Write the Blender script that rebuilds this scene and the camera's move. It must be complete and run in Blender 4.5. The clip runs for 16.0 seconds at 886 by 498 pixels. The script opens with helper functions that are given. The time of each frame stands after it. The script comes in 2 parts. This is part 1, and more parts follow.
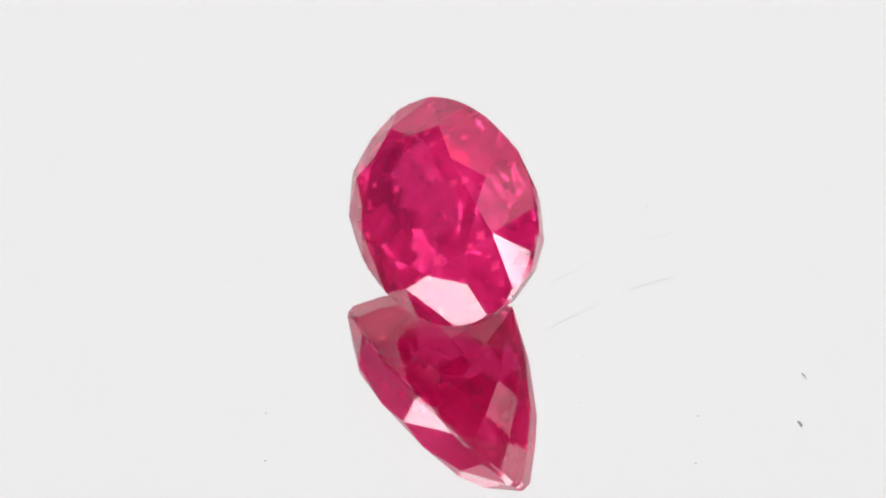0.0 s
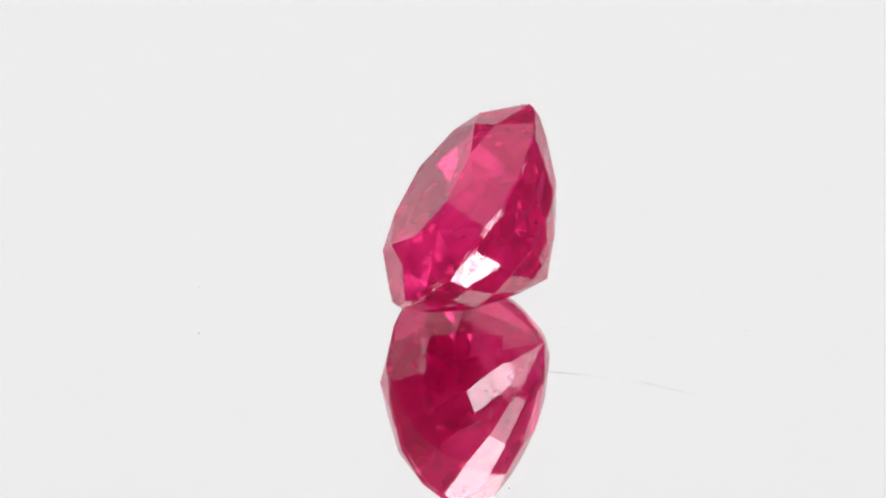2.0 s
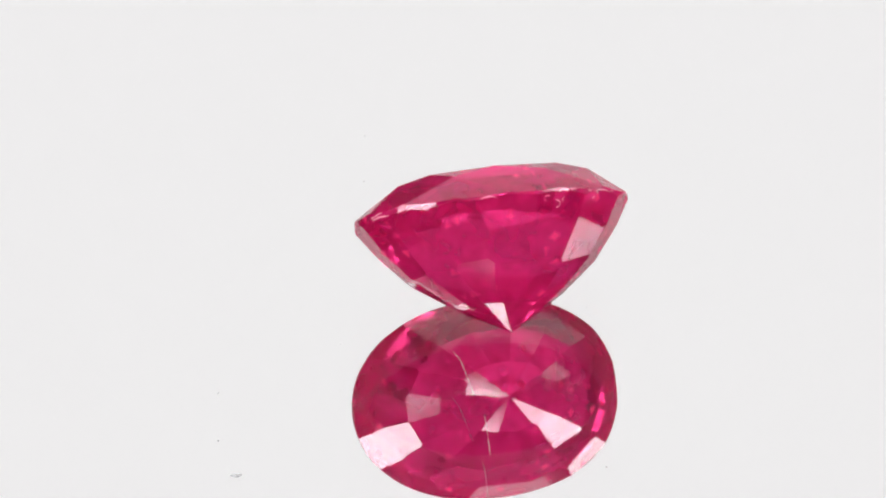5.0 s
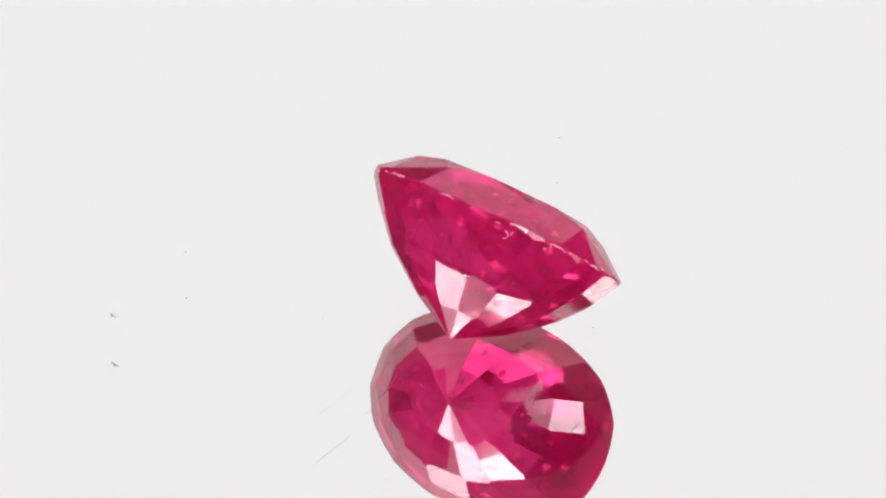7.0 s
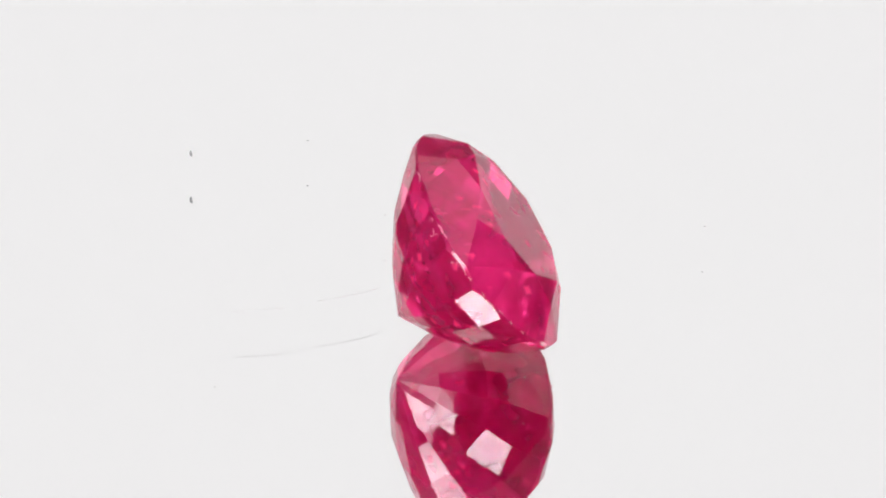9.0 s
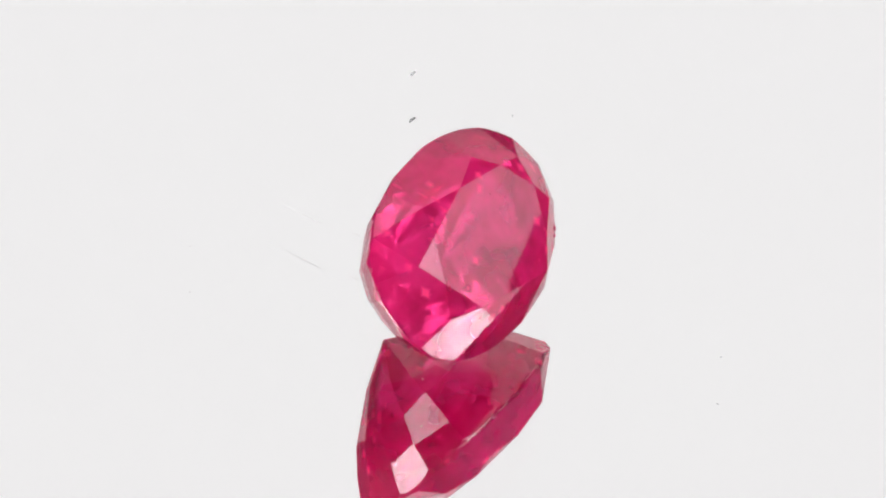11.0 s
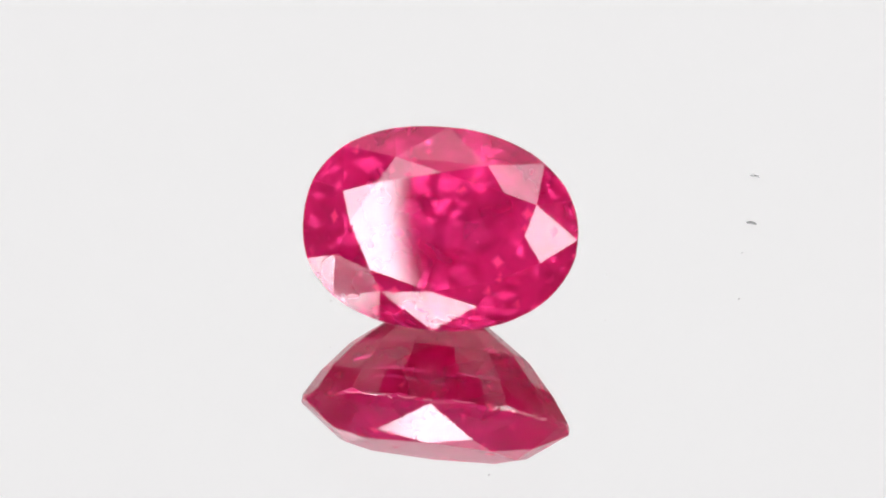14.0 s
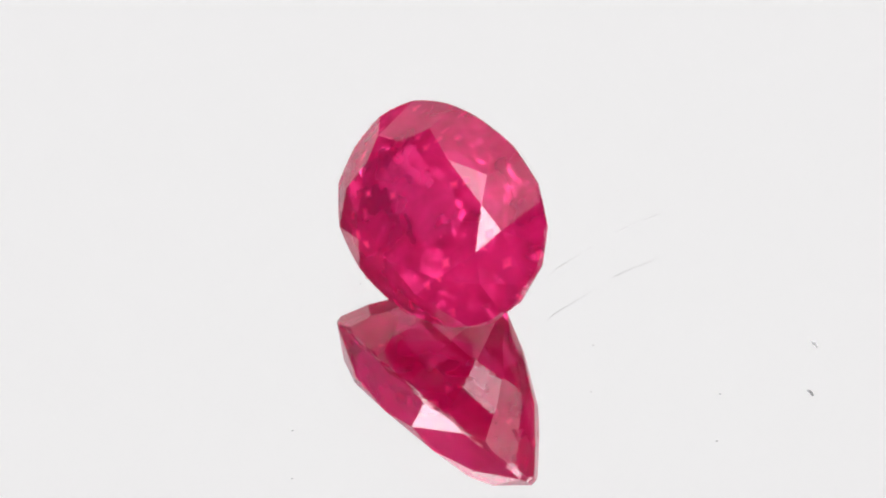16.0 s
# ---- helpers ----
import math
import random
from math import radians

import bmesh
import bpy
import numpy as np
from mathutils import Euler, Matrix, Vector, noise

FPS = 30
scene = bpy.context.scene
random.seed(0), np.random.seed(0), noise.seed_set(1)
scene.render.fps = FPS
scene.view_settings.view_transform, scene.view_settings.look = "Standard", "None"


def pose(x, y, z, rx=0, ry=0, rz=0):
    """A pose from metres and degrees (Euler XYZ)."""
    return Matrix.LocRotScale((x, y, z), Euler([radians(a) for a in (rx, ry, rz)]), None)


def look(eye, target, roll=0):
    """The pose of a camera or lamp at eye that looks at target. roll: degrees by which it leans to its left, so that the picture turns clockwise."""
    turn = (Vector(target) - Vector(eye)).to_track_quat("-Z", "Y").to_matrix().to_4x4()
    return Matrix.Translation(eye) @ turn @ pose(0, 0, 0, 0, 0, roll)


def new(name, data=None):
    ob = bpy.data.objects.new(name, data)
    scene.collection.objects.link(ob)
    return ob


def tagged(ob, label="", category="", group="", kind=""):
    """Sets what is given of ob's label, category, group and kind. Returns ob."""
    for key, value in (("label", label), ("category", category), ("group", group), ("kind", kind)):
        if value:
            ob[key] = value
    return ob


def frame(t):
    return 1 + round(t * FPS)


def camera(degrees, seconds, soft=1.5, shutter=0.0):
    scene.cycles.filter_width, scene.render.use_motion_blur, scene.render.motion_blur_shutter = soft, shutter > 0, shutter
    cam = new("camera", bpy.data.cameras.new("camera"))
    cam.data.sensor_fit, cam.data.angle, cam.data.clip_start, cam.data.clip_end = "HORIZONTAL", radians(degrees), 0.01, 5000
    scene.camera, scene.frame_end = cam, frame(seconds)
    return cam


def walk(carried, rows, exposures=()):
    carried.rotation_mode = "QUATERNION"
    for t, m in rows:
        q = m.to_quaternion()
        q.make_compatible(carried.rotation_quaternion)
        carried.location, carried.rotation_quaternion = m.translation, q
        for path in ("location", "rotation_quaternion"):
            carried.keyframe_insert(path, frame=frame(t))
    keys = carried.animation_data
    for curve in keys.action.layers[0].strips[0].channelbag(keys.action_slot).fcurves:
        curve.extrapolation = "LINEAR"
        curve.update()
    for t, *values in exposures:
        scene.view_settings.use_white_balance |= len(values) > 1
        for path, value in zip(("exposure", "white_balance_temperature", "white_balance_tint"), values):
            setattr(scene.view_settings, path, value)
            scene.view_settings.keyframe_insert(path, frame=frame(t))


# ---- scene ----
MM = 0.001
R0 = 11.38 * MM                      # radius at which the largest dust speck rides

# camera: a macro lens on a tripod, 41 degrees above the mirror
cam = camera(8.107, 16.0, soft=2.2)
aim = Vector((-0.0678 * R0, 0.1978 * R0, 0.0))
TILT = radians(40.505)
eye = aim + 17.854 * R0 * Vector((0.0, -math.cos(TILT), math.sin(TILT)))
stand = look(eye, aim, 1.555)
walk(cam, [(0.0, stand), (16.0, stand)])

# turntable: one turn in 16.36 s, clockwise from above
RATE = -360.0 / 16.3566
ROWS = [0.25 * i for i in range(65)]


def turned(t):
    return pose(0, 0, 0, 0, 0, RATE * t)


# ---- light ----
world = bpy.data.worlds.new("room")
scene.world = world
world.use_nodes = True
bg = world.node_tree.nodes["Background"]
bg.inputs["Color"].default_value = (0.9, 0.92, 1.0, 1)
bg.inputs["Strength"].default_value = 0.04


def lamp(name, azimuth, elevation, distance, wide, high, glow, colour=(1, 1, 1)):
    """A soft rectangular panel lamp aimed at the stone. azimuth: degrees from the camera's side, to the right. glow: its radiance."""
    data = bpy.data.lights.new(name, "AREA")
    data.shape, data.size, data.size_y = "RECTANGLE", wide, high
    data.energy, data.color = glow * math.pi * wide * high, colour
    a, e = radians(azimuth), radians(elevation)
    at = distance * Vector((math.sin(a) * math.cos(e), -math.cos(a) * math.cos(e), math.sin(e)))
    ob = new(name, data)
    ob.matrix_world = look(at, (0, 0, 3 * MM))
    return ob


# weaker panels beside and above the two main ones, and a faint lamp overhead
lamp("panel_lamp", 74, 31, 0.25, 0.036, 0.162, 4.4)
lamp("panel_lamp", 98, 20, 0.30, 0.10, 0.07, 1.8)
lamp("panel_lamp", 110, 60, 0.30, 0.07, 0.08, 5.0)
lamp("panel_lamp", -98, 66, 0.30, 0.08, 0.10, 5.0)
lamp("top_lamp", 180, 78, 0.45, 0.30, 0.24, 1.3)

# ---- materials ----
def material(name):
    m = bpy.data.materials.new(name)
    m.use_nodes = True
    nt = m.node_tree
    return m, nt, nt.nodes["Principled BSDF"], nt.nodes["Material Output"]


def ruby(name, rough=0.0, clear=0.54):
    """Cloudy pinkish red corundum: clear red glass mixed with a milky body that drifts through it in clouds."""
    m, nt, p, out = material(name)
    N, L = nt.nodes, nt.links
    co = N.new("ShaderNodeTexCoord")
    drift = N.new("ShaderNodeTexNoise")
    drift.inputs["Scale"].default_value, drift.inputs["Detail"].default_value = 520, 2
    drift.inputs["Distortion"].default_value = 0.6
    L.new(co.outputs["Object"], drift.inputs["Vector"])
    tone = N.new("ShaderNodeValToRGB")
    tone.color_ramp.elements[0].position, tone.color_ramp.elements[0].color = 0.37, (0.49, 0.008, 0.116, 1)
    tone.color_ramp.elements[1].position, tone.color_ramp.elements[1].color = 0.63, (0.84, 0.020, 0.204, 1)
    fine = N.new("ShaderNodeTexNoise")
    fine.inputs["Scale"].default_value, fine.inputs["Detail"].default_value = 1700, 1
    fine.inputs["Distortion"].default_value = 0.4
    L.new(co.outputs["Object"], fine.inputs["Vector"])
    both = N.new("ShaderNodeMix")
    both.inputs["Factor"].default_value = 0.25
    L.new(drift.outputs["Fac"], both.inputs["A"])
    L.new(fine.outputs["Fac"], both.inputs["B"])
    L.new(both.outputs["Result"], tone.inputs["Fac"])
    # inner reflections painted on as small bright angular specks, gathered in drifts
    cell = N.new("ShaderNodeTexVoronoi")
    cell.distance = "MANHATTAN"
    cell.inputs["Scale"].default_value = 1500
    L.new(co.outputs["Object"], cell.inputs["Vector"])
    near = N.new("ShaderNodeMapRange")
    near.inputs["From Min"].default_value, near.inputs["From Max"].default_value = 0.46, 0.22
    L.new(cell.outputs["Distance"], near.inputs["Value"])
    drifts = N.new("ShaderNodeTexNoise")
    drifts.inputs["Scale"].default_value, drifts.inputs["Detail"].default_value = 800, 1
    L.new(co.outputs["Object"], drifts.inputs["Vector"])
    some = N.new("ShaderNodeMapRange")
    some.inputs["From Min"].default_value, some.inputs["From Max"].default_value = 0.48, 0.60
    L.new(drifts.outputs["Fac"], some.inputs["Value"])
    speck = N.new("ShaderNodeMath")
    speck.operation = "MULTIPLY"
    L.new(near.outputs["Result"], speck.inputs[0])
    L.new(some.outputs["Result"], speck.inputs[1])
    hot = N.new("ShaderNodeMixRGB")
    hot.inputs["Color2"].default_value = (1.0, 0.06, 0.255, 1)
    L.new(speck.outputs["Value"], hot.inputs["Fac"])
    L.new(tone.outputs["Color"], hot.inputs["Color1"])
    L.new(hot.outputs["Color"], p.inputs["Base Color"])
    p.inputs["Roughness"].default_value = rough
    p.inputs["IOR"].default_value = 1.76
    p.inputs["Specular Tint"].default_value = (1.0, 0.88, 0.98, 1)
    haze = N.new("ShaderNodeBsdfTranslucent")
    L.new(hot.outputs["Color"], haze.inputs["Color"])
    body = N.new("ShaderNodeMixShader")
    body.inputs["Fac"].default_value = 0.48
    L.new(p.outputs["BSDF"], body.inputs[1])
    L.new(haze.outputs["BSDF"], body.inputs[2])
    deep = N.new("ShaderNodeBsdfPrincipled")
    deep.inputs["Base Color"].default_value = (0.97, 0.05, 0.27, 1)
    deep.inputs["Transmission Weight"].default_value = 1.0
    deep.inputs["Roughness"].default_value = max(rough, 0.03)
    deep.inputs["IOR"].default_value = 1.76
    deep.inputs["Specular Tint"].default_value = (1.0, 0.88, 0.98, 1)
    part_clear = N.new("ShaderNodeMath")
    part_clear.operation = "MULTIPLY_ADD"
    part_clear.inputs[1].default_value, part_clear.inputs[2].default_value = -0.4, clear + 0.2
    L.new(both.outputs["Result"], part_clear.inputs[0])
    mix = N.new("ShaderNodeMixShader")
    denser = N.new("ShaderNodeMath")
    denser.operation, denser.use_clamp = "MULTIPLY_ADD", True
    denser.inputs[1].default_value = -0.42
    L.new(speck.outputs["Value"], denser.inputs[0])
    L.new(part_clear.outputs["Value"], denser.inputs[2])
    L.new(denser.outputs["Value"], mix.inputs["Fac"])
    L.new(body.outputs["Shader"], mix.inputs[1])
    L.new(deep.outputs["BSDF"], mix.inputs[2])
    L.new(mix.outputs["Shader"], out.inputs["Surface"])
    return m


def glass():
    """Clear plate glass with a bloomed top face that reflects little by itself."""
    m, nt, p, out = material("clear_glass")
    N, L = nt.nodes, nt.links
    N.remove(p)
    clear, gloss, mix = N.new("ShaderNodeBsdfRefraction"), N.new("ShaderNodeBsdfGlossy"), N.new("ShaderNodeMixShader")
    clear.inputs["IOR"].default_value, clear.inputs["Roughness"].default_value = 1.5, 0.0
    gloss.inputs["Roughness"].default_value = 0.0
    mix.inputs["Fac"].default_value = 0.018
    L.new(clear.outputs["BSDF"], mix.inputs[1])
    L.new(gloss.outputs["BSDF"], mix.inputs[2])
    L.new(mix.outputs["Shader"], out.inputs["Surface"])
    return m


def silver():
    m, nt, p, out = material("silver_coating")
    p.inputs["Base Color"].default_value = (0.96, 0.96, 0.96, 1)
    p.inputs["Roughness"].default_value = 0.0
    p.inputs["Metallic"].default_value = 1.0
    return m


def white_board(name, glow):
    m, nt, p, out = material(name)
    p.inputs["Base Color"].default_value = (0.5, 0.5, 0.5, 1)
    p.inputs["Roughness"].default_value = 0.9
    p.inputs["Emission Color"].default_value = (1.0, 0.985, 0.99, 1)
    p.inputs["Emission Strength"].default_value = glow
    return m


def cloud():
    """Pale pink crystal that lets light through softly."""
    m, nt, p, out = material("pink_cloud")
    N, L = nt.nodes, nt.links
    p.inputs["Base Color"].default_value = (0.98, 0.14, 0.31, 1)
    p.inputs["Roughness"].default_value = 0.6
    glow = N.new("ShaderNodeBsdfTranslucent")
    glow.inputs["Color"].default_value = (1.0, 0.14, 0.31, 1)
    half, mix, thin = N.new("ShaderNodeMixShader"), N.new("ShaderNodeMixShader"), N.new("ShaderNodeBsdfTransparent")
    L.new(p.outputs["BSDF"], half.inputs[1])
    L.new(glow.outputs["BSDF"], half.inputs[2])
    half.inputs["Fac"].default_value = 0.7
    mix.inputs["Fac"].default_value = 0.75
    L.new(half.outputs["Shader"], mix.inputs[1])
    L.new(thin.outputs["BSDF"], mix.inputs[2])
    L.new(mix.outputs["Shader"], out.inputs["Surface"])
    return m


def plain(name, colour, rough=0.6):
    m, nt, p, out = material(name)
    p.inputs["Base Color"].default_value = (*colour, 1)
    p.inputs["Roughness"].default_value = rough
    return m


RUBY, FROST, GLASS, SILVER = ruby("ruby", 0.0, 0.49), ruby("frosted_ruby", 0.12, 0.45), glass(), silver()
BOARD = white_board("glowing_backdrop", 0.834)
PALE = plain("pale_chip", (0.74, 0.24, 0.38), 0.12)
CLOUD = cloud()
NICK = plain("scratch_grey", (0.52, 0.52, 0.53), 0.7)
DUST = plain("grey_dust", (0.42, 0.42, 0.43), 0.9)
DUST.node_tree.nodes["Principled BSDF"].inputs["Alpha"].default_value = 0.5


# ---- building helpers ----
def mesh_of(name, bm, mat):
    me = bpy.data.meshes.new(name)
    bm.to_mesh(me)
    bm.free()
    if mat:
        me.materials.append(mat)
    return me


def part(name, bm, mat, parent, label=""):
    ob = new(name, mesh_of(name, bm, mat))
    ob.parent = parent
    return tagged(ob, label)


def disc(radius, z0, z1, sides, bevel=0.0):
    bm = bmesh.new()
    bmesh.ops.create_cone(bm, cap_ends=True, segments=sides, radius1=radius, radius2=radius, depth=z1 - z0)
    bmesh.ops.translate(bm, verts=bm.verts, vec=(0, 0, (z0 + z1) / 2))
    if bevel:
        rim = [e for e in bm.edges if abs(e.verts[0].co.z - e.verts[1].co.z) < 1e-9]
        bmesh.ops.bevel(bm, geom=rim, offset=bevel, segments=2, affect="EDGES")
    return bm


# ---- structure ----
GLASS_T = 1.90 * MM
PLATE_R = 62 * MM


def build_backdrop():
    """A white sheet behind the turntable, with an even glow of its own, whose image fills the mirror."""
    bm = bmesh.new()
    bmesh.ops.create_grid(bm, x_segments=1, y_segments=1, size=0.5)
    bmesh.ops.scale(bm, verts=bm.verts, vec=(0.84, 0.76, 1))
    ob = new("backdrop", mesh_of("backdrop", bm, BOARD))
    ob.matrix_world = look(aim + 0.6 * Vector((0, math.cos(TILT), math.sin(TILT))), aim)
    return tagged(ob, "plain white glowing photographic backdrop behind the turntable", "backdrop", kind="structure")


def soft_glow(glow, half_wide, half_high):
    """White light that is even over the middle of a diffuser and falls off towards its edges."""
    m, nt, p, out = material("diffuser_glow")
    N, L = nt.nodes, nt.links
    co = N.new("ShaderNodeTexCoord")
    split = N.new("ShaderNodeSeparateXYZ")
    L.new(co.outputs["Object"], split.inputs[0])
    last = None
    for axis, half, flat in (("X", half_wide, 0.5), ("Y", half_high, 0.93)):
        size = N.new("ShaderNodeMath")
        size.operation = "ABSOLUTE"
        ramp = N.new("ShaderNodeMapRange")
        ramp.interpolation_type = "SMOOTHSTEP"
        ramp.inputs["From Min"].default_value, ramp.inputs["From Max"].default_value = flat * half, half
        ramp.inputs["To Min"].default_value, ramp.inputs["To Max"].default_value = glow if last is None else 1.0, 0.0
        L.new(split.outputs[axis], size.inputs[0])
        L.new(size.outputs["Value"], ramp.inputs["Value"])
        if last:
            both = N.new("ShaderNodeMath")
            both.operation = "MULTIPLY"
            L.new(last.outputs["Result"], both.inputs[0])
            L.new(ramp.outputs["Result"], both.inputs[1])
            L.new(both.outputs["Value"], p.inputs["Emission Strength"])
        last = ramp
    p.inputs["Base Color"].default_value = (0.7, 0.7, 0.7, 1)
    p.inputs["Emission Color"].default_value = (1, 1, 1, 1)
    return m


def build_strip_lamp(azimuth, elevation, wide, high, glow, distance=0.12, roll=0):
    """A diffused lamp on one side of the stone; wide and high in degrees as seen from the stone."""
    w, h = distance * math.tan(radians(wide / 2)), distance * math.tan(radians(high / 2))
    bm = bmesh.new()
    bmesh.ops.create_cube(bm, size=2)
    bmesh.ops.scale(bm, verts=bm.verts, vec=(w, h, 1 * MM))
    rim = [e for e in bm.edges if abs(e.verts[0].co.z - e.verts[1].co.z) > 1e-6]
    bmesh.ops.bevel(bm, geom=rim, offset=1.5 * MM, segments=3, affect="EDGES")
    ob = new("lamp", mesh_of("lamp", bm, soft_glow(glow, w, h)))
    a, e = radians(azimuth), radians(elevation)
    ob.matrix_world = look(distance * Vector((math.sin(a) * math.cos(e), -math.cos(a) * math.cos(e), math.sin(e))), (0, 0, 3 * MM), roll)
    return tagged(ob, "white diffused lamp glowing beside the camera", "lamp", kind="structure")


def build_ring_lamp(azimuth, elevation, inner, outer, glow, distance=0.185):
    """An upright oval ring lamp round the lens, brightest along the middle of its band; inner and outer in degrees as seen from the stone."""
    r0, r1 = distance * math.tan(radians(inner)), distance * math.tan(radians(outer))
    m, nt, p, out = material("ring_diffuser_glow")
    N, L = nt.nodes, nt.links
    co, far, off, ramp = N.new("ShaderNodeTexCoord"), N.new("ShaderNodeVectorMath"), N.new("ShaderNodeMath"), N.new("ShaderNodeMapRange")
    far.operation, ramp.interpolation_type = "LENGTH", "SMOOTHSTEP"
    L.new(co.outputs["Object"], far.inputs[0])
    off.operation = "SUBTRACT"
    off.inputs[1].default_value = (r0 + r1) / 2
    size = N.new("ShaderNodeMath")
    size.operation = "ABSOLUTE"
    ramp.inputs["From Min"].default_value, ramp.inputs["From Max"].default_value = 0.3 * (r1 - r0) / 2, (r1 - r0) / 2
    ramp.inputs["To Min"].default_value, ramp.inputs["To Max"].default_value = glow, 0.0
    L.new(far.outputs["Value"], off.inputs[0])
    L.new(off.outputs["Value"], size.inputs[0])
    L.new(size.outputs["Value"], ramp.inputs["Value"])
    L.new(ramp.outputs["Result"], p.inputs["Emission Strength"])
    p.inputs["Base Color"].default_value = (0.7, 0.7, 0.7, 1)
    p.inputs["Emission Color"].default_value = (1, 1, 1, 1)
    bm = bmesh.new()
    rows = []
    for k in range(64):
        a = math.tau * k / 64
        rows.append([bm.verts.new((r * math.cos(a), r * math.sin(a), z)) for r, z in ((r0, -1 * MM), (r1, -1 * MM), (r1, 1 * MM), (r0, 1 * MM))])
    for a, b in zip(rows, rows[1:] + rows[:1]):
        for i in range(4):
            j = (i + 1) % 4
            bm.faces.new((a[i], b[i], b[j], a[j]))
    bmesh.ops.recalc_face_normals(bm, faces=bm.faces)
    ob = new("ring_lamp", mesh_of("ring_lamp", bm, m))
    a, e = radians(azimuth), radians(elevation)
    ob.matrix_world = look(distance * Vector((math.sin(a) * math.cos(e), -math.cos(a) * math.cos(e), math.sin(e))), (0, 0, 3 * MM)) @ Matrix.Diagonal((0.8, 1, 1, 1))
    return tagged(ob, "white glowing oval ring lamp round the camera lens", "lamp", kind="structure")


def build_floor():
    bm = bmesh.new()
    bmesh.ops.create_cube(bm, size=1)
    bmesh.ops.scale(bm, verts=bm.verts, vec=(2 * ROOM, 2 * ROOM, 0.03))
    bmesh.ops.translate(bm, verts=bm.verts, vec=(0, 0, -0.035))
    ob = new("floor", mesh_of("floor", bm, plain("dark_table", (0.03, 0.03, 0.032), 0.6)))
    return tagged(ob, "dark matte tabletop under the turntable", "tabletop", kind="structure")


SCRATCHES = (((2.70, 0.60), (3.08, 1.02), (3.55, 1.36), (4.00, 1.70)), ((4.10, 1.76), (4.40, 1.96)), ((5.17, 2.60), (5.60, 2.84), (6.05, 3.06)), ((6.12, 3.09), (6.50, 3.27), (6.88, 3.46)))


def scratch(line, width=0.018):
    """A hair-fine shallow groove with raised grey lips, tapering out at both ends."""
    bm = bmesh.new()
    pts = [Vector(p) * MM for p in line]
    fine = []
    for a, b in zip(pts, pts[1:]):
        fine += [a.lerp(b, k / 5) for k in range(5)]
    fine.append(pts[-1])
    rnd = random.Random(len(line))
    rows = []
    for k, p in enumerate(fine):
        way = (fine[min(k + 1, len(fine) - 1)] - fine[max(k - 1, 0)]).normalized()
        side = Vector((-way.y, way.x)) * width * MM * math.sin(math.pi * (k + 0.6) / (len(fine) + 0.2)) ** 0.5 * rnd.uniform(0.35, 0.65)
        rows.append([bm.verts.new((p.x + side.x * s, p.y + side.y * s, h * MM)) for s, h in ((-1, 0.001), (0, 0.006), (1, 0.001))])
    for a, b in zip(rows, rows[1:]):
        for i in range(2):
            bm.faces.new((a[i], b[i], b[i + 1], a[i + 1]))
    return bm


ROOM, ROOM_H = 1.2, 1.5


def build_room():
    """Plain walls and a ceiling that close the place."""
    paint, nt, p, out = material("wall_paint")
    tint = nt.nodes.new("ShaderNodeTexNoise")
    tint.inputs["Scale"].default_value = 6
    ramp = nt.nodes.new("ShaderNodeValToRGB")
    ramp.color_ramp.elements[0].color, ramp.color_ramp.elements[1].color = (0.52, 0.52, 0.53, 1), (0.62, 0.62, 0.62, 1)
    nt.links.new(tint.outputs["Fac"], ramp.inputs["Fac"])
    nt.links.new(ramp.outputs["Color"], p.inputs["Base Color"])
    p.inputs["Roughness"].default_value = 0.85
    for name, at, size in (
        ("wall_north", (0, ROOM + 0.05, ROOM_H / 2 - 0.02), (2 * ROOM + 0.2, 0.1, ROOM_H)),
        ("wall_south", (0, -ROOM - 0.05, ROOM_H / 2 - 0.02), (2 * ROOM + 0.2, 0.1, ROOM_H)),
        ("wall_east", (ROOM + 0.05, 0, ROOM_H / 2 - 0.02), (0.1, 2 * ROOM, ROOM_H)),
        ("wall_west", (-ROOM - 0.05, 0, ROOM_H / 2 - 0.02), (0.1, 2 * ROOM, ROOM_H)),
        ("ceiling", (0, 0, ROOM_H + 0.03), (2 * ROOM + 0.2, 2 * ROOM + 0.2, 0.1)),
    ):
        bm = bmesh.new()
        bmesh.ops.create_cube(bm, size=1)
        bmesh.ops.scale(bm, verts=bm.verts, vec=size)
        bmesh.ops.translate(bm, verts=bm.verts, vec=at)
        ob = new(name, mesh_of(name, bm, paint))
        tagged(ob, "plain pale grey painted room " + name.split("_")[0], name.split("_")[0], kind="structure")


def build_turntable():
    table = new("mirror_turntable")
    tagged(table, "round glass mirror turntable with fine scratches", "turntable")
    part("glass_plate", disc(PLATE_R, -GLASS_T, 0, 128, 0.3 * MM), GLASS, table, "clear glass plate")
    part("silver_coating", disc(PLATE_R - 0.4 * MM, -GLASS_T - 0.15 * MM, -GLASS_T - 0.01 * MM, 128), SILVER, table, "bright silver mirror coating")
    for line in SCRATCHES:
        part("scratch", scratch(line), NICK, table)
    part("base", disc(PLATE_R - 4 * MM, -0.02, -GLASS_T - 0.2 * MM, 96), plain("dark_plastic", (0.02, 0.02, 0.02), 0.5), table, "dark plastic turntable base")
    return table


# ---- the stone ----
GA, GB = 4.41, 3.25                 # half length and half width (mm)
GN, GN_FULL = 2.08, 2.30            # squareness of the girdle, and of its fuller end
CROWN, GIRDLE, PAVILION = 1.14, 0.08, 3.84
TA, TB = 2.79, 1.89                 # half axes of the table
DOME = 0.03
KEEL = (-0.19, -0.22)               # where the culet lies off the middle


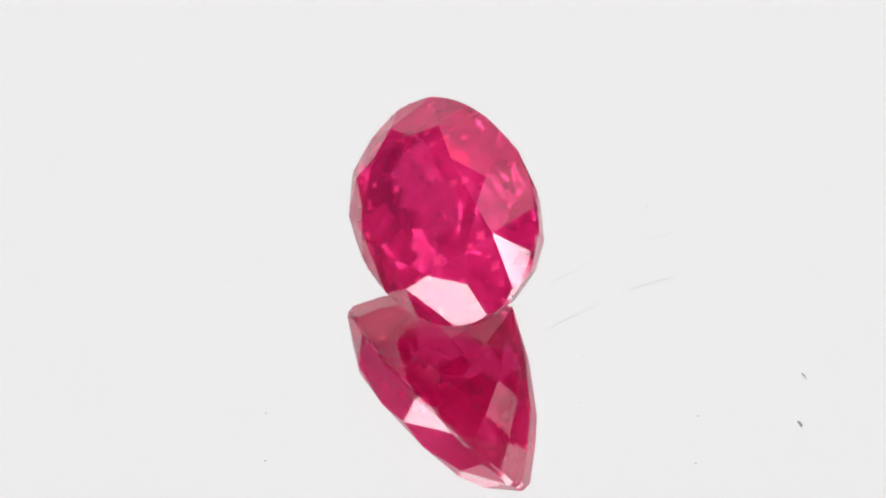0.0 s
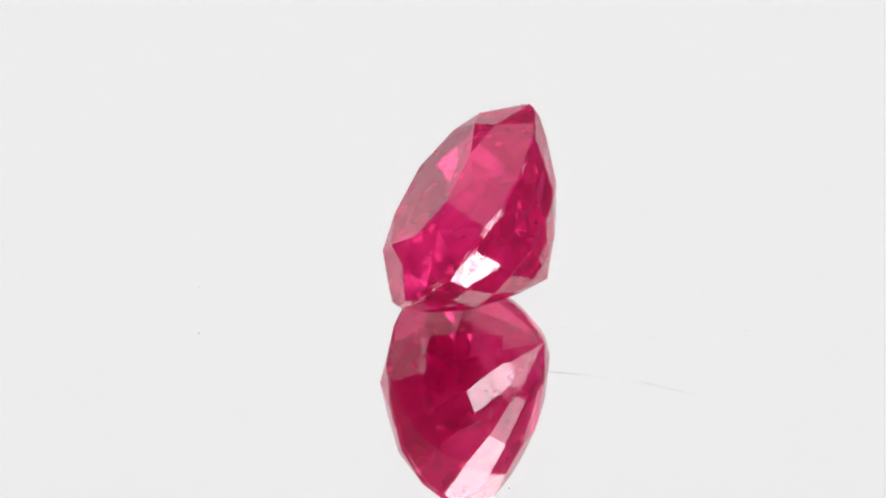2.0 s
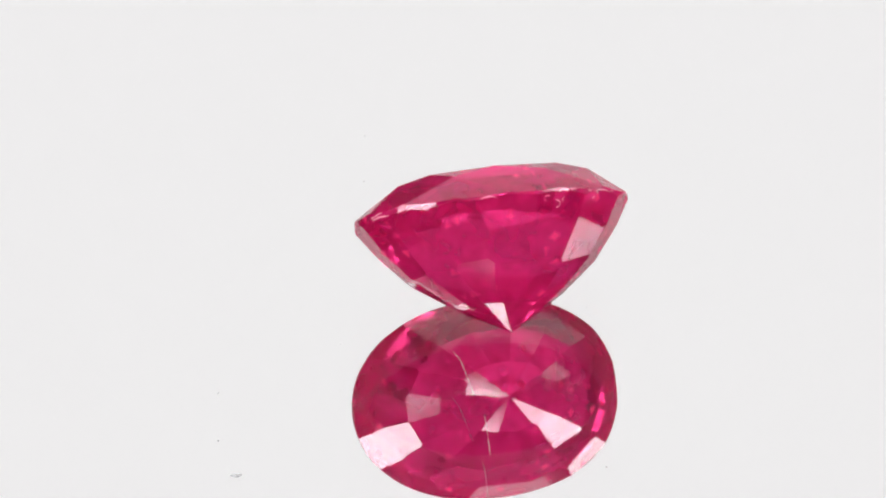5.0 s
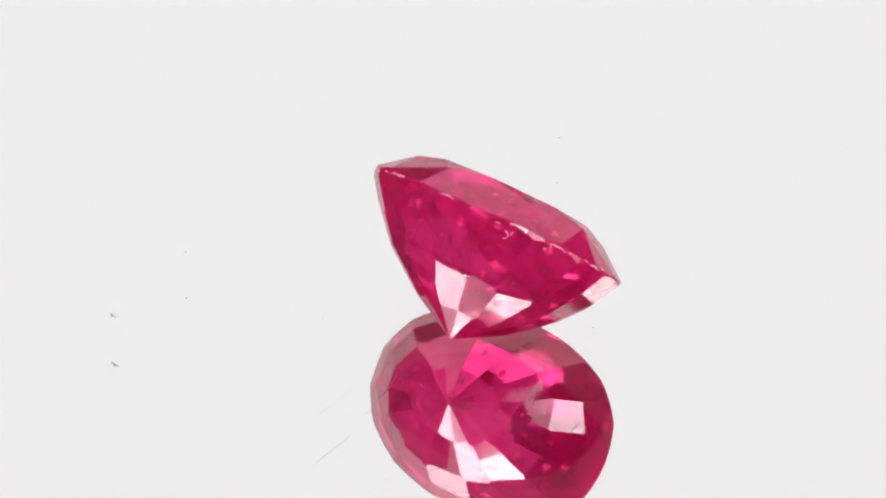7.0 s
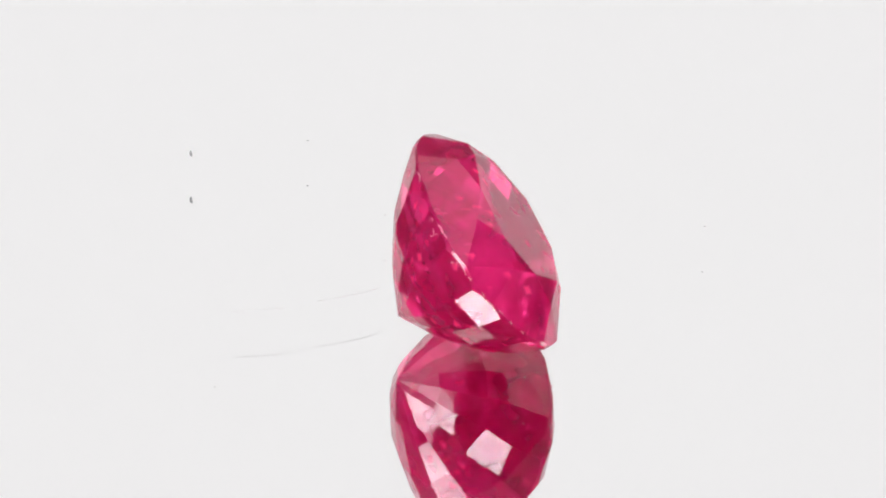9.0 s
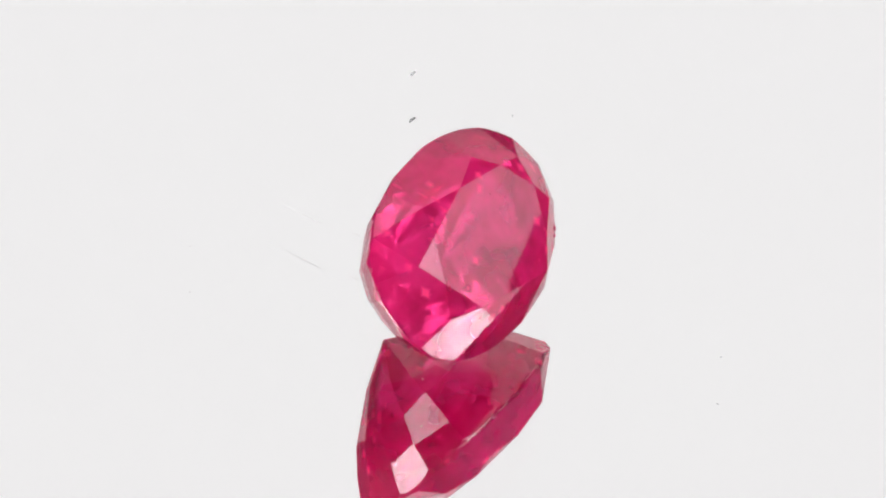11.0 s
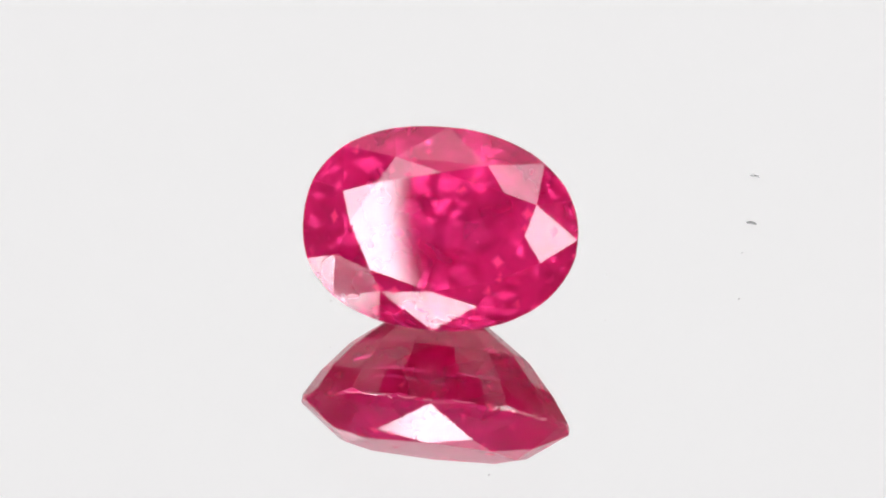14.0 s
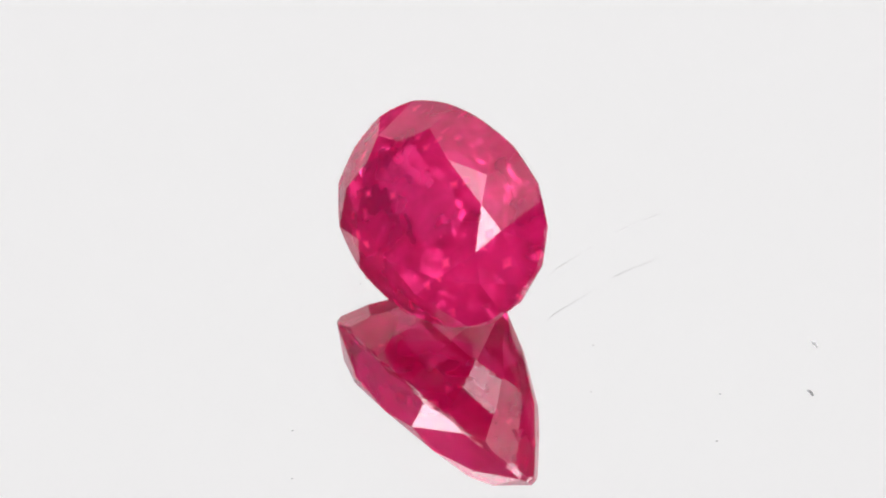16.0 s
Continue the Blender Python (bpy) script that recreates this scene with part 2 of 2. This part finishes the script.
# how the crown was laid over on the lap, facet by facet round the stone: kites flatter and turned (degrees), star depth, girdle wave (mm)
KITE_FLAT = (3.25, 1.97, 0.17, 1.18, 0.49, 1.36, 1.3, 1.02)
KITE_TURN = (1.71, 2.56, -0.15, -1.03, 0.48, -0.37, -3.09, 3.77)
STAR_DEPTH = (0.817, 0.768, 0.75, 0.812, 0.742, 0.795, 0.825, 0.726)
RIM_WAVE = (0.107, 0.02, 0.02, 0.003, 0.092, -0.022, 0.058, 0.094)

# the pavilion's steps from girdle to culet: depth and width as shares; then each facet's flatness and turn, column by column
STEPS = (0.0, 0.237, 0.5, 0.706, 0.788, 1.0)
WIDTHS = (1.0, 0.866, 0.676, 0.443, 0.344, 0.0)
STEP_FLAT = (
    (0, 0, 0, 0.5, 1),
    (-1.5, 0, -0.5, -0.5, 0),
    (-0.5, -0.5, 0, 0, 0.5),
    (0, 2.5, 1, 0, 0),
    (0.5, -0.5, -1, 1, 0.25),
    (0, 1, -0.5, -1, 0.5),
    (0, -0.25, -0.5, 0.5, 0.5),
    (0, -0.5, 0.5, -0.5, 0),
    (0.5, 0, 0, 0, 2.5),
    (1, -2.5, 2.5, 0.5, 0),
    (0, 0, 0, 0, 0),
    (0, 0, 0, 0, 0),
    (0, 0, 0, 0, 0),
    (0, 0, 0, 0, 0),
    (0, -1, 0, 0, 0),
    (-0.5, -1.5, -2.5, -0.5, 0),
)
STEP_TURN = (
    (1, 0, 0, 0, 0),
    (1.5, -1, -0.5, -0.5, 0),
    (-0.5, 0.5, -1.5, -0.5, 1),
    (0, -0.5, 0, 0, -0.5),
    (0, 0.5, -0.5, 1.25, 1.25),
    (0, 0, -1.5, 0.5, -1.5),
    (0, -1.75, 2, 2, 0),
    (0.5, 0.5, 0, 0, 0),
    (0, 0, 0, -1, 1),
    (0.5, -0.5, 1.5, 0, 0),
    (0, 1, -1, -1, -0.5),
    (0, 0, 0, 0, 0),
    (0, 0, 0, 0, 0),
    (0, 0, 0, 0, 0),
    (0, 0.5, 0, 0, 0),
    (0.5, 0.5, 1, 0.5, 0.5),
)


def lapped(n, flatter, turn):
    """A facet normal n laid over by the cutter: tipped upwards and turned sideways by these degrees."""
    side = Vector((0, 0, 1)).cross(n).normalized()
    return (n + math.tan(radians(flatter)) * n.cross(side) + math.tan(radians(turn)) * side).normalized()


def rim_point(deg, a=GA, b=GB, n=None):
    c, s = math.cos(radians(deg)), math.sin(radians(deg))
    n = n or (GN if c > 0 else GN_FULL)
    r = (abs(c) ** n + abs(s) ** n) ** (-1 / n)
    return Vector((a * c * r, b * s * r))


def reach(way):
    return max(rim_point(d).dot(way) for d in range(0, 360, 3))


def stone_planes():
    """Facet planes as (point, outward normal, name), like a cutter's laps: pavilion steps, crown kites, stars, upper halves, table."""
    planes = []
    for i in range(16):
        d = i * 22.5 - 0.5
        tangent = rim_point(d + 0.5) - rim_point(d - 0.5)
        way = Vector((tangent.y, -tangent.x)).normalized()
        h, off = reach(way), Vector(KEEL).dot(way)
        for k in range(5):
            s0, s1 = STEPS[k], STEPS[k + 1]
            r0, r1 = h * WIDTHS[k] + off * s0, h * WIDTHS[k + 1] + off * s1
            z0, z1 = -GIRDLE / 2 - PAVILION * s0, -GIRDLE / 2 - PAVILION * s1
            n = lapped(Vector((way.x * (z0 - z1), way.y * (z0 - z1), r1 - r0)).normalized(), STEP_FLAT[i][k], STEP_TURN[i][k])
            along = rim_point(d) * (WIDTHS[k] + WIDTHS[k + 1]) / 2 + Vector(KEEL) * (s0 + s1) / 2
            side = Vector((-way.y, way.x))
            at = way * (r0 + r1) / 2 + side * along.dot(side)
            planes.append((Vector((at.x, at.y, (z0 + z1) / 2)), n, "pavilion_facet"))
    top, z0 = GIRDLE / 2 + CROWN, GIRDLE / 2
    kites = []
    for i in range(8):
        d = i * 45.0
        v, g = rim_point(d, TA, TB, 2.2), rim_point(d)
        v.y *= 1.06 if v.y < 0 else 0.955
        tangent = rim_point(d + 0.5) - rim_point(d - 0.5)
        v, g, along = Vector((v.x, v.y, top)), Vector((g.x, g.y, z0)), Vector((tangent.x, tangent.y, 0))
        n = along.cross(v - g).normalized()
        n = lapped(n if n.z > 0 else -n, KITE_FLAT[i], KITE_TURN[i])
        g.z = v.z - (n.x * (g.x - v.x) + n.y * (g.y - v.y)) / n.z
        kites.append((g, n, v))
    planes += [(v, n, "kite_facet") for g, n, v in kites]
    for i in range(8):
        g, n, v = kites[i]
        g2, n2, v2 = kites[(i + 1) % 8]
        zm = z0 + CROWN * STAR_DEPTH[i]
        m = Vector(np.linalg.solve(np.array([n, n2, (0, 0, 1)]), np.array([n.dot(v), n2.dot(v2), zm])))
        star = (v2 - v).cross(m - v).normalized()
        planes.append((v, star if star.z > 0 else -star, "star_facet"))
        mid = rim_point(i * 45 + 22.5)
        mid = Vector((mid.x, mid.y, z0 + RIM_WAVE[i]))
        for a in (g, g2):
            half = (a - m).cross(mid - m).normalized()
            planes.append((m, half if half.z > 0 else -half, "upper_facet"))
    planes.append((Vector((0, 0, top)), Vector((0, 0, 1)), "table_facet"))
    return planes


def cut_stone():
    bm = bmesh.new()
    low = [bm.verts.new((*rim_point(i * 3.75), -PAVILION - 1)) for i in range(96)]
    high = [bm.verts.new((*rim_point(i * 3.75), CROWN + 1)) for i in range(96)]
    bm.faces.new(low[::-1])
    bm.faces.new(high)
    for i in range(96):
        j = (i + 1) % 96
        bm.faces.new((low[i], low[j], high[j], high[i]))
    for at, n, _ in stone_planes():
        cut = bmesh.ops.bisect_plane(bm, geom=bm.verts[:] + bm.edges[:] + bm.faces[:], plane_co=at, plane_no=n, clear_outer=True, dist=1e-5)
        edges = [e for e in cut["geom_cut"] if isinstance(e, bmesh.types.BMEdge)]
        if edges:
            bmesh.ops.contextual_create(bm, geom=edges)
    bmesh.ops.remove_doubles(bm, verts=bm.verts, dist=2e-4)
    bmesh.ops.recalc_face_normals(bm, faces=bm.faces)
    # the table is polished very slightly domed
    table = max(bm.faces, key=lambda f: f.calc_center_median().z)
    rim = [v for v in table.verts]
    for e in table.edges:
        e.smooth = False
    mid = sum((v.co for v in rim), Vector()) / len(rim)
    bmesh.ops.delete(bm, geom=[table], context="FACES_ONLY")
    loops = [rim]
    for f in (0.86, 0.70, 0.52, 0.34, 0.17):
        loops.append([bm.verts.new(mid.lerp(v.co, f)) for v in rim])
    for v in (v for loop in loops for v in loop):
        v.co.z += DOME * (1 - (v.co.x / TA) ** 2 - 0.55 * (v.co.y / TB) ** 2)
    made = []
    for a, b in zip(loops, loops[1:]):
        for i in range(len(rim)):
            j = (i + 1) % len(rim)
            made.append(bm.faces.new((a[i], a[j], b[j], b[i])))
    made.append(bm.faces.new(loops[-1]))
    for f in made:
        f.smooth = True
        f.normal_update()
        if f.normal.z < 0:
            f.normal_flip()
    return bm


STONE = pose(-0.0696 * R0 + 0.02 * MM, 0.0472 * R0 - 0.04 * MM, 0.2641 * R0 + 0.02 * MM) @ pose(0, 0, 0, 0, 0, 301.57) @ pose(0, 0, 0, 50.52) @ pose(0, 0, 0, 0, 0, 1.05)


def build_stone():
    stone = new("gemstone")
    tagged(stone, "oval faceted pinkish red ruby lying tilted on a mirror", "gemstone")
    whole = cut_stone()
    bmesh.ops.scale(whole, verts=whole.verts, vec=(MM, MM, MM))
    planes = stone_planes()
    groups = {}
    for f in whole.faces:
        f.normal_update()
        if abs(f.normal.z) < 0.03:
            key = -1
        elif f.normal.z > 0.985:
            key = len(planes) - 1
        else:
            key = max(range(len(planes) - 1), key=lambda k: planes[k][1].dot(f.normal))
        groups.setdefault(key, []).append(f)
    labels = {"table_facet": "large flat eight-sided table facet", "girdle": "thin frosted rim of the stone"}
    for key in sorted(groups):
        name = "girdle" if key < 0 else planes[key][2]
        bm = bmesh.new()
        made = {}
        for f in groups[key]:
            for v in f.verts:
                if v not in made:
                    made[v] = bm.verts.new(v.co)
            bm.faces.new([made[v] for v in f.verts]).smooth = f.smooth
        part(name, bm, FROST if name == "girdle" else RUBY, stone, labels.get(name, ""))
    whole.free()
    stone.matrix_world = STONE
    return stone


DUST_AT = ((10.82, -3.52, 0.13), (7.43, -5.54, 0.055), (3.76, -2.84, 0.042), (-6.22, -5.96, 0.05), (-3.06, 3.10, 0.04), (6.0, 7.0, 0.042))


def build_dust(x, y, size, seed):
    """A speck of lint or dust: the large one a bent flake, the others rough crumbs."""
    rnd = random.Random(seed)
    bm = bmesh.new()
    bmesh.ops.create_icosphere(bm, subdivisions=2, radius=size)
    long = 1.45 if size > 0.09 else 1.1
    for v in bm.verts:
        v.co *= rnd.uniform(0.72, 1.15)
        v.co.x *= long
        v.co.y = v.co.y * 0.42 + (0.16 * v.co.x ** 2 / size if size > 0.09 else 0)
        v.co.z *= 0.42
    low = min(v.co.z for v in bm.verts)
    bmesh.ops.translate(bm, verts=bm.verts, vec=(0, 0, -low + 0.001))
    bmesh.ops.scale(bm, verts=bm.verts, vec=(MM, MM, MM))
    ob = new("dust_speck", mesh_of("dust_speck", bm, DUST))
    ob.matrix_world = pose(x * MM, y * MM, 0, 0, 0, rnd.uniform(0, 180) if size < 0.1 else 115)
    tagged(ob, "bent grey lint flake lying on the mirror" if size > 0.09 else "tiny grey dust speck lying on the mirror", "dust", group="dust on the mirror")
    return ob


def build_inclusions(stone):
    """Cloudy pink crystals and a few veils inside the stone."""
    rnd = random.Random(11)
    bm = bmesh.new()
    for i in range(48):
        a, f = rnd.uniform(0, math.tau), rnd.random() ** 0.6
        s = rnd.uniform(0.06, 0.55)
        rim = (1 - s ** 1.38) * 0.72 * f
        at = Vector((GA * math.cos(a) * rim, GB * math.sin(a) * rim, 0.45 - PAVILION * s))
        r = rnd.uniform(0.05, 0.14)
        ball = bmesh.ops.create_icosphere(bm, subdivisions=2, radius=r)["verts"]
        turn = Euler([rnd.uniform(0, 6) for _ in range(3)]).to_matrix()
        stretch = Vector((rnd.uniform(0.8, 1.9), rnd.uniform(0.6, 1.1), rnd.uniform(0.4, 0.9)))
        for v in ball:
            c = v.co * rnd.uniform(0.88, 1.1)
            v.co = at + turn @ Vector((c.x * stretch.x, c.y * stretch.y, c.z * stretch.z))
    bmesh.ops.scale(bm, verts=bm.verts, vec=(MM, MM, MM))
    ob = part("inclusions", bm, CLOUD, stone, "pale pink cloudy inclusions inside the stone")
    tagged(ob, kind="stuff")


def build_chips(stone):
    """Small bright nicks along the girdle."""
    rnd = random.Random(5)
    bm = bmesh.new()
    for i in range(24):
        worn, spread = rnd.choice(((112, 5), (138, 9), (155, 5), (178, 4), (28, 12), (60, 8), (-8, 8), (-50, 14), (-110, 14)))
        d = rnd.gauss(worn, spread)
        span, high = rnd.uniform(1.0, 5.0), rnd.uniform(0.015, 0.05)
        z = rnd.uniform(-0.08, 0.04)
        pts = []
        for k in range(4):
            q = rim_point(d + span * k / 3)
            pts.append((Vector((q.x, q.y, 0)) * 1.0022, z + rnd.uniform(-0.03, 0.03)))
        lower = [bm.verts.new((p.x * 0.999, p.y * 0.999, h - high * rnd.uniform(0.2, 1))) for p, h in pts]
        upper = [bm.verts.new((p.x, p.y, h + high * rnd.uniform(0.1, 0.8))) for p, h in pts]
        for k in range(3):
            bm.faces.new((lower[k], lower[k + 1], upper[k + 1], upper[k]))
    # longer polished scallops, arching along the rim
    for d in (-124, -112, -100, -76, -58, -44, -14, 30, 50, 82, 134):
        span, rise = rnd.uniform(3, 6.5), rnd.uniform(0.03, 0.10)
        rows = []
        for k in range(11):
            u = k / 5 - 1
            q = rim_point(d + span * u) * 1.003
            z = rise * (1 - u * u) - 0.10 + rnd.uniform(-0.006, 0.006)
            h = 0.017 * (1.15 - u * u)
            rows.append([bm.verts.new((q.x * f, q.y * f, z + e)) for f, e in ((0.998, -h), (1.0, 0), (0.998, h))])
        for a, b in zip(rows, rows[1:]):
            for i in range(2):
                bm.faces.new((a[i], b[i], b[i + 1], a[i + 1]))
    # curled flakes broken out just under the rim
    for d, depth, size in ((107, 0.24, 0.09), (111, 0.42, 0.13), (115, 0.30, 0.07), (128, 0.20, 0.14), (132, 0.10, 0.07)):
        rows, first, arc = [], rnd.uniform(0, 360), rnd.uniform(120, 250)
        for k in range(9):
            a = radians(first + arc * k / 8 + rnd.uniform(-16, 16))
            thin = rnd.uniform(0.66, 0.88)
            for f in (thin, 1.0):
                low = depth - size * f * math.sin(a)
                s = low / PAVILION
                w = 1 - (1 - WIDTHS[1]) * s / STEPS[1]
                q = (rim_point(d + math.degrees(size * f * math.cos(a) / GB)) * w + Vector(KEEL) * s) * 1.012
                rows.append(bm.verts.new((q.x, q.y, -low)))
        for k in range(0, 16, 2):
            bm.faces.new((rows[k], rows[k + 1], rows[k + 3], rows[k + 2]))
    bmesh.ops.scale(bm, verts=bm.verts, vec=(MM, MM, MM))
    ob = part("girdle_chips", bm, PALE, stone, "small bright nicks along the girdle")
    tagged(ob, kind="stuff")


backdrop = build_backdrop()
build_strip_lamp(61.5, 31, 21, 38, 11.2, 0.25)
build_strip_lamp(-59.5, 31, 21.5, 40, 12.5, 0.25, -18)
build_ring_lamp(-3.5, 41, 10.9, 16.1, 18)
floor = build_floor()
build_room()
turntable = build_turntable()
gemstone = build_stone()
build_inclusions(gemstone)
build_chips(gemstone)
specks = [build_dust(x, y, size, 20 + i) for i, (x, y, size) in enumerate(DUST_AT)]


# ---- what moves ----
def motions():
    walk(turntable, [(t, turned(t)) for t in ROWS])
    walk(gemstone, [(t, turned(t) @ STONE) for t in ROWS])
    for speck in specks:
        rest = speck.matrix_world.copy()
        walk(speck, [(t, turned(t) @ rest) for t in ROWS])


motions()
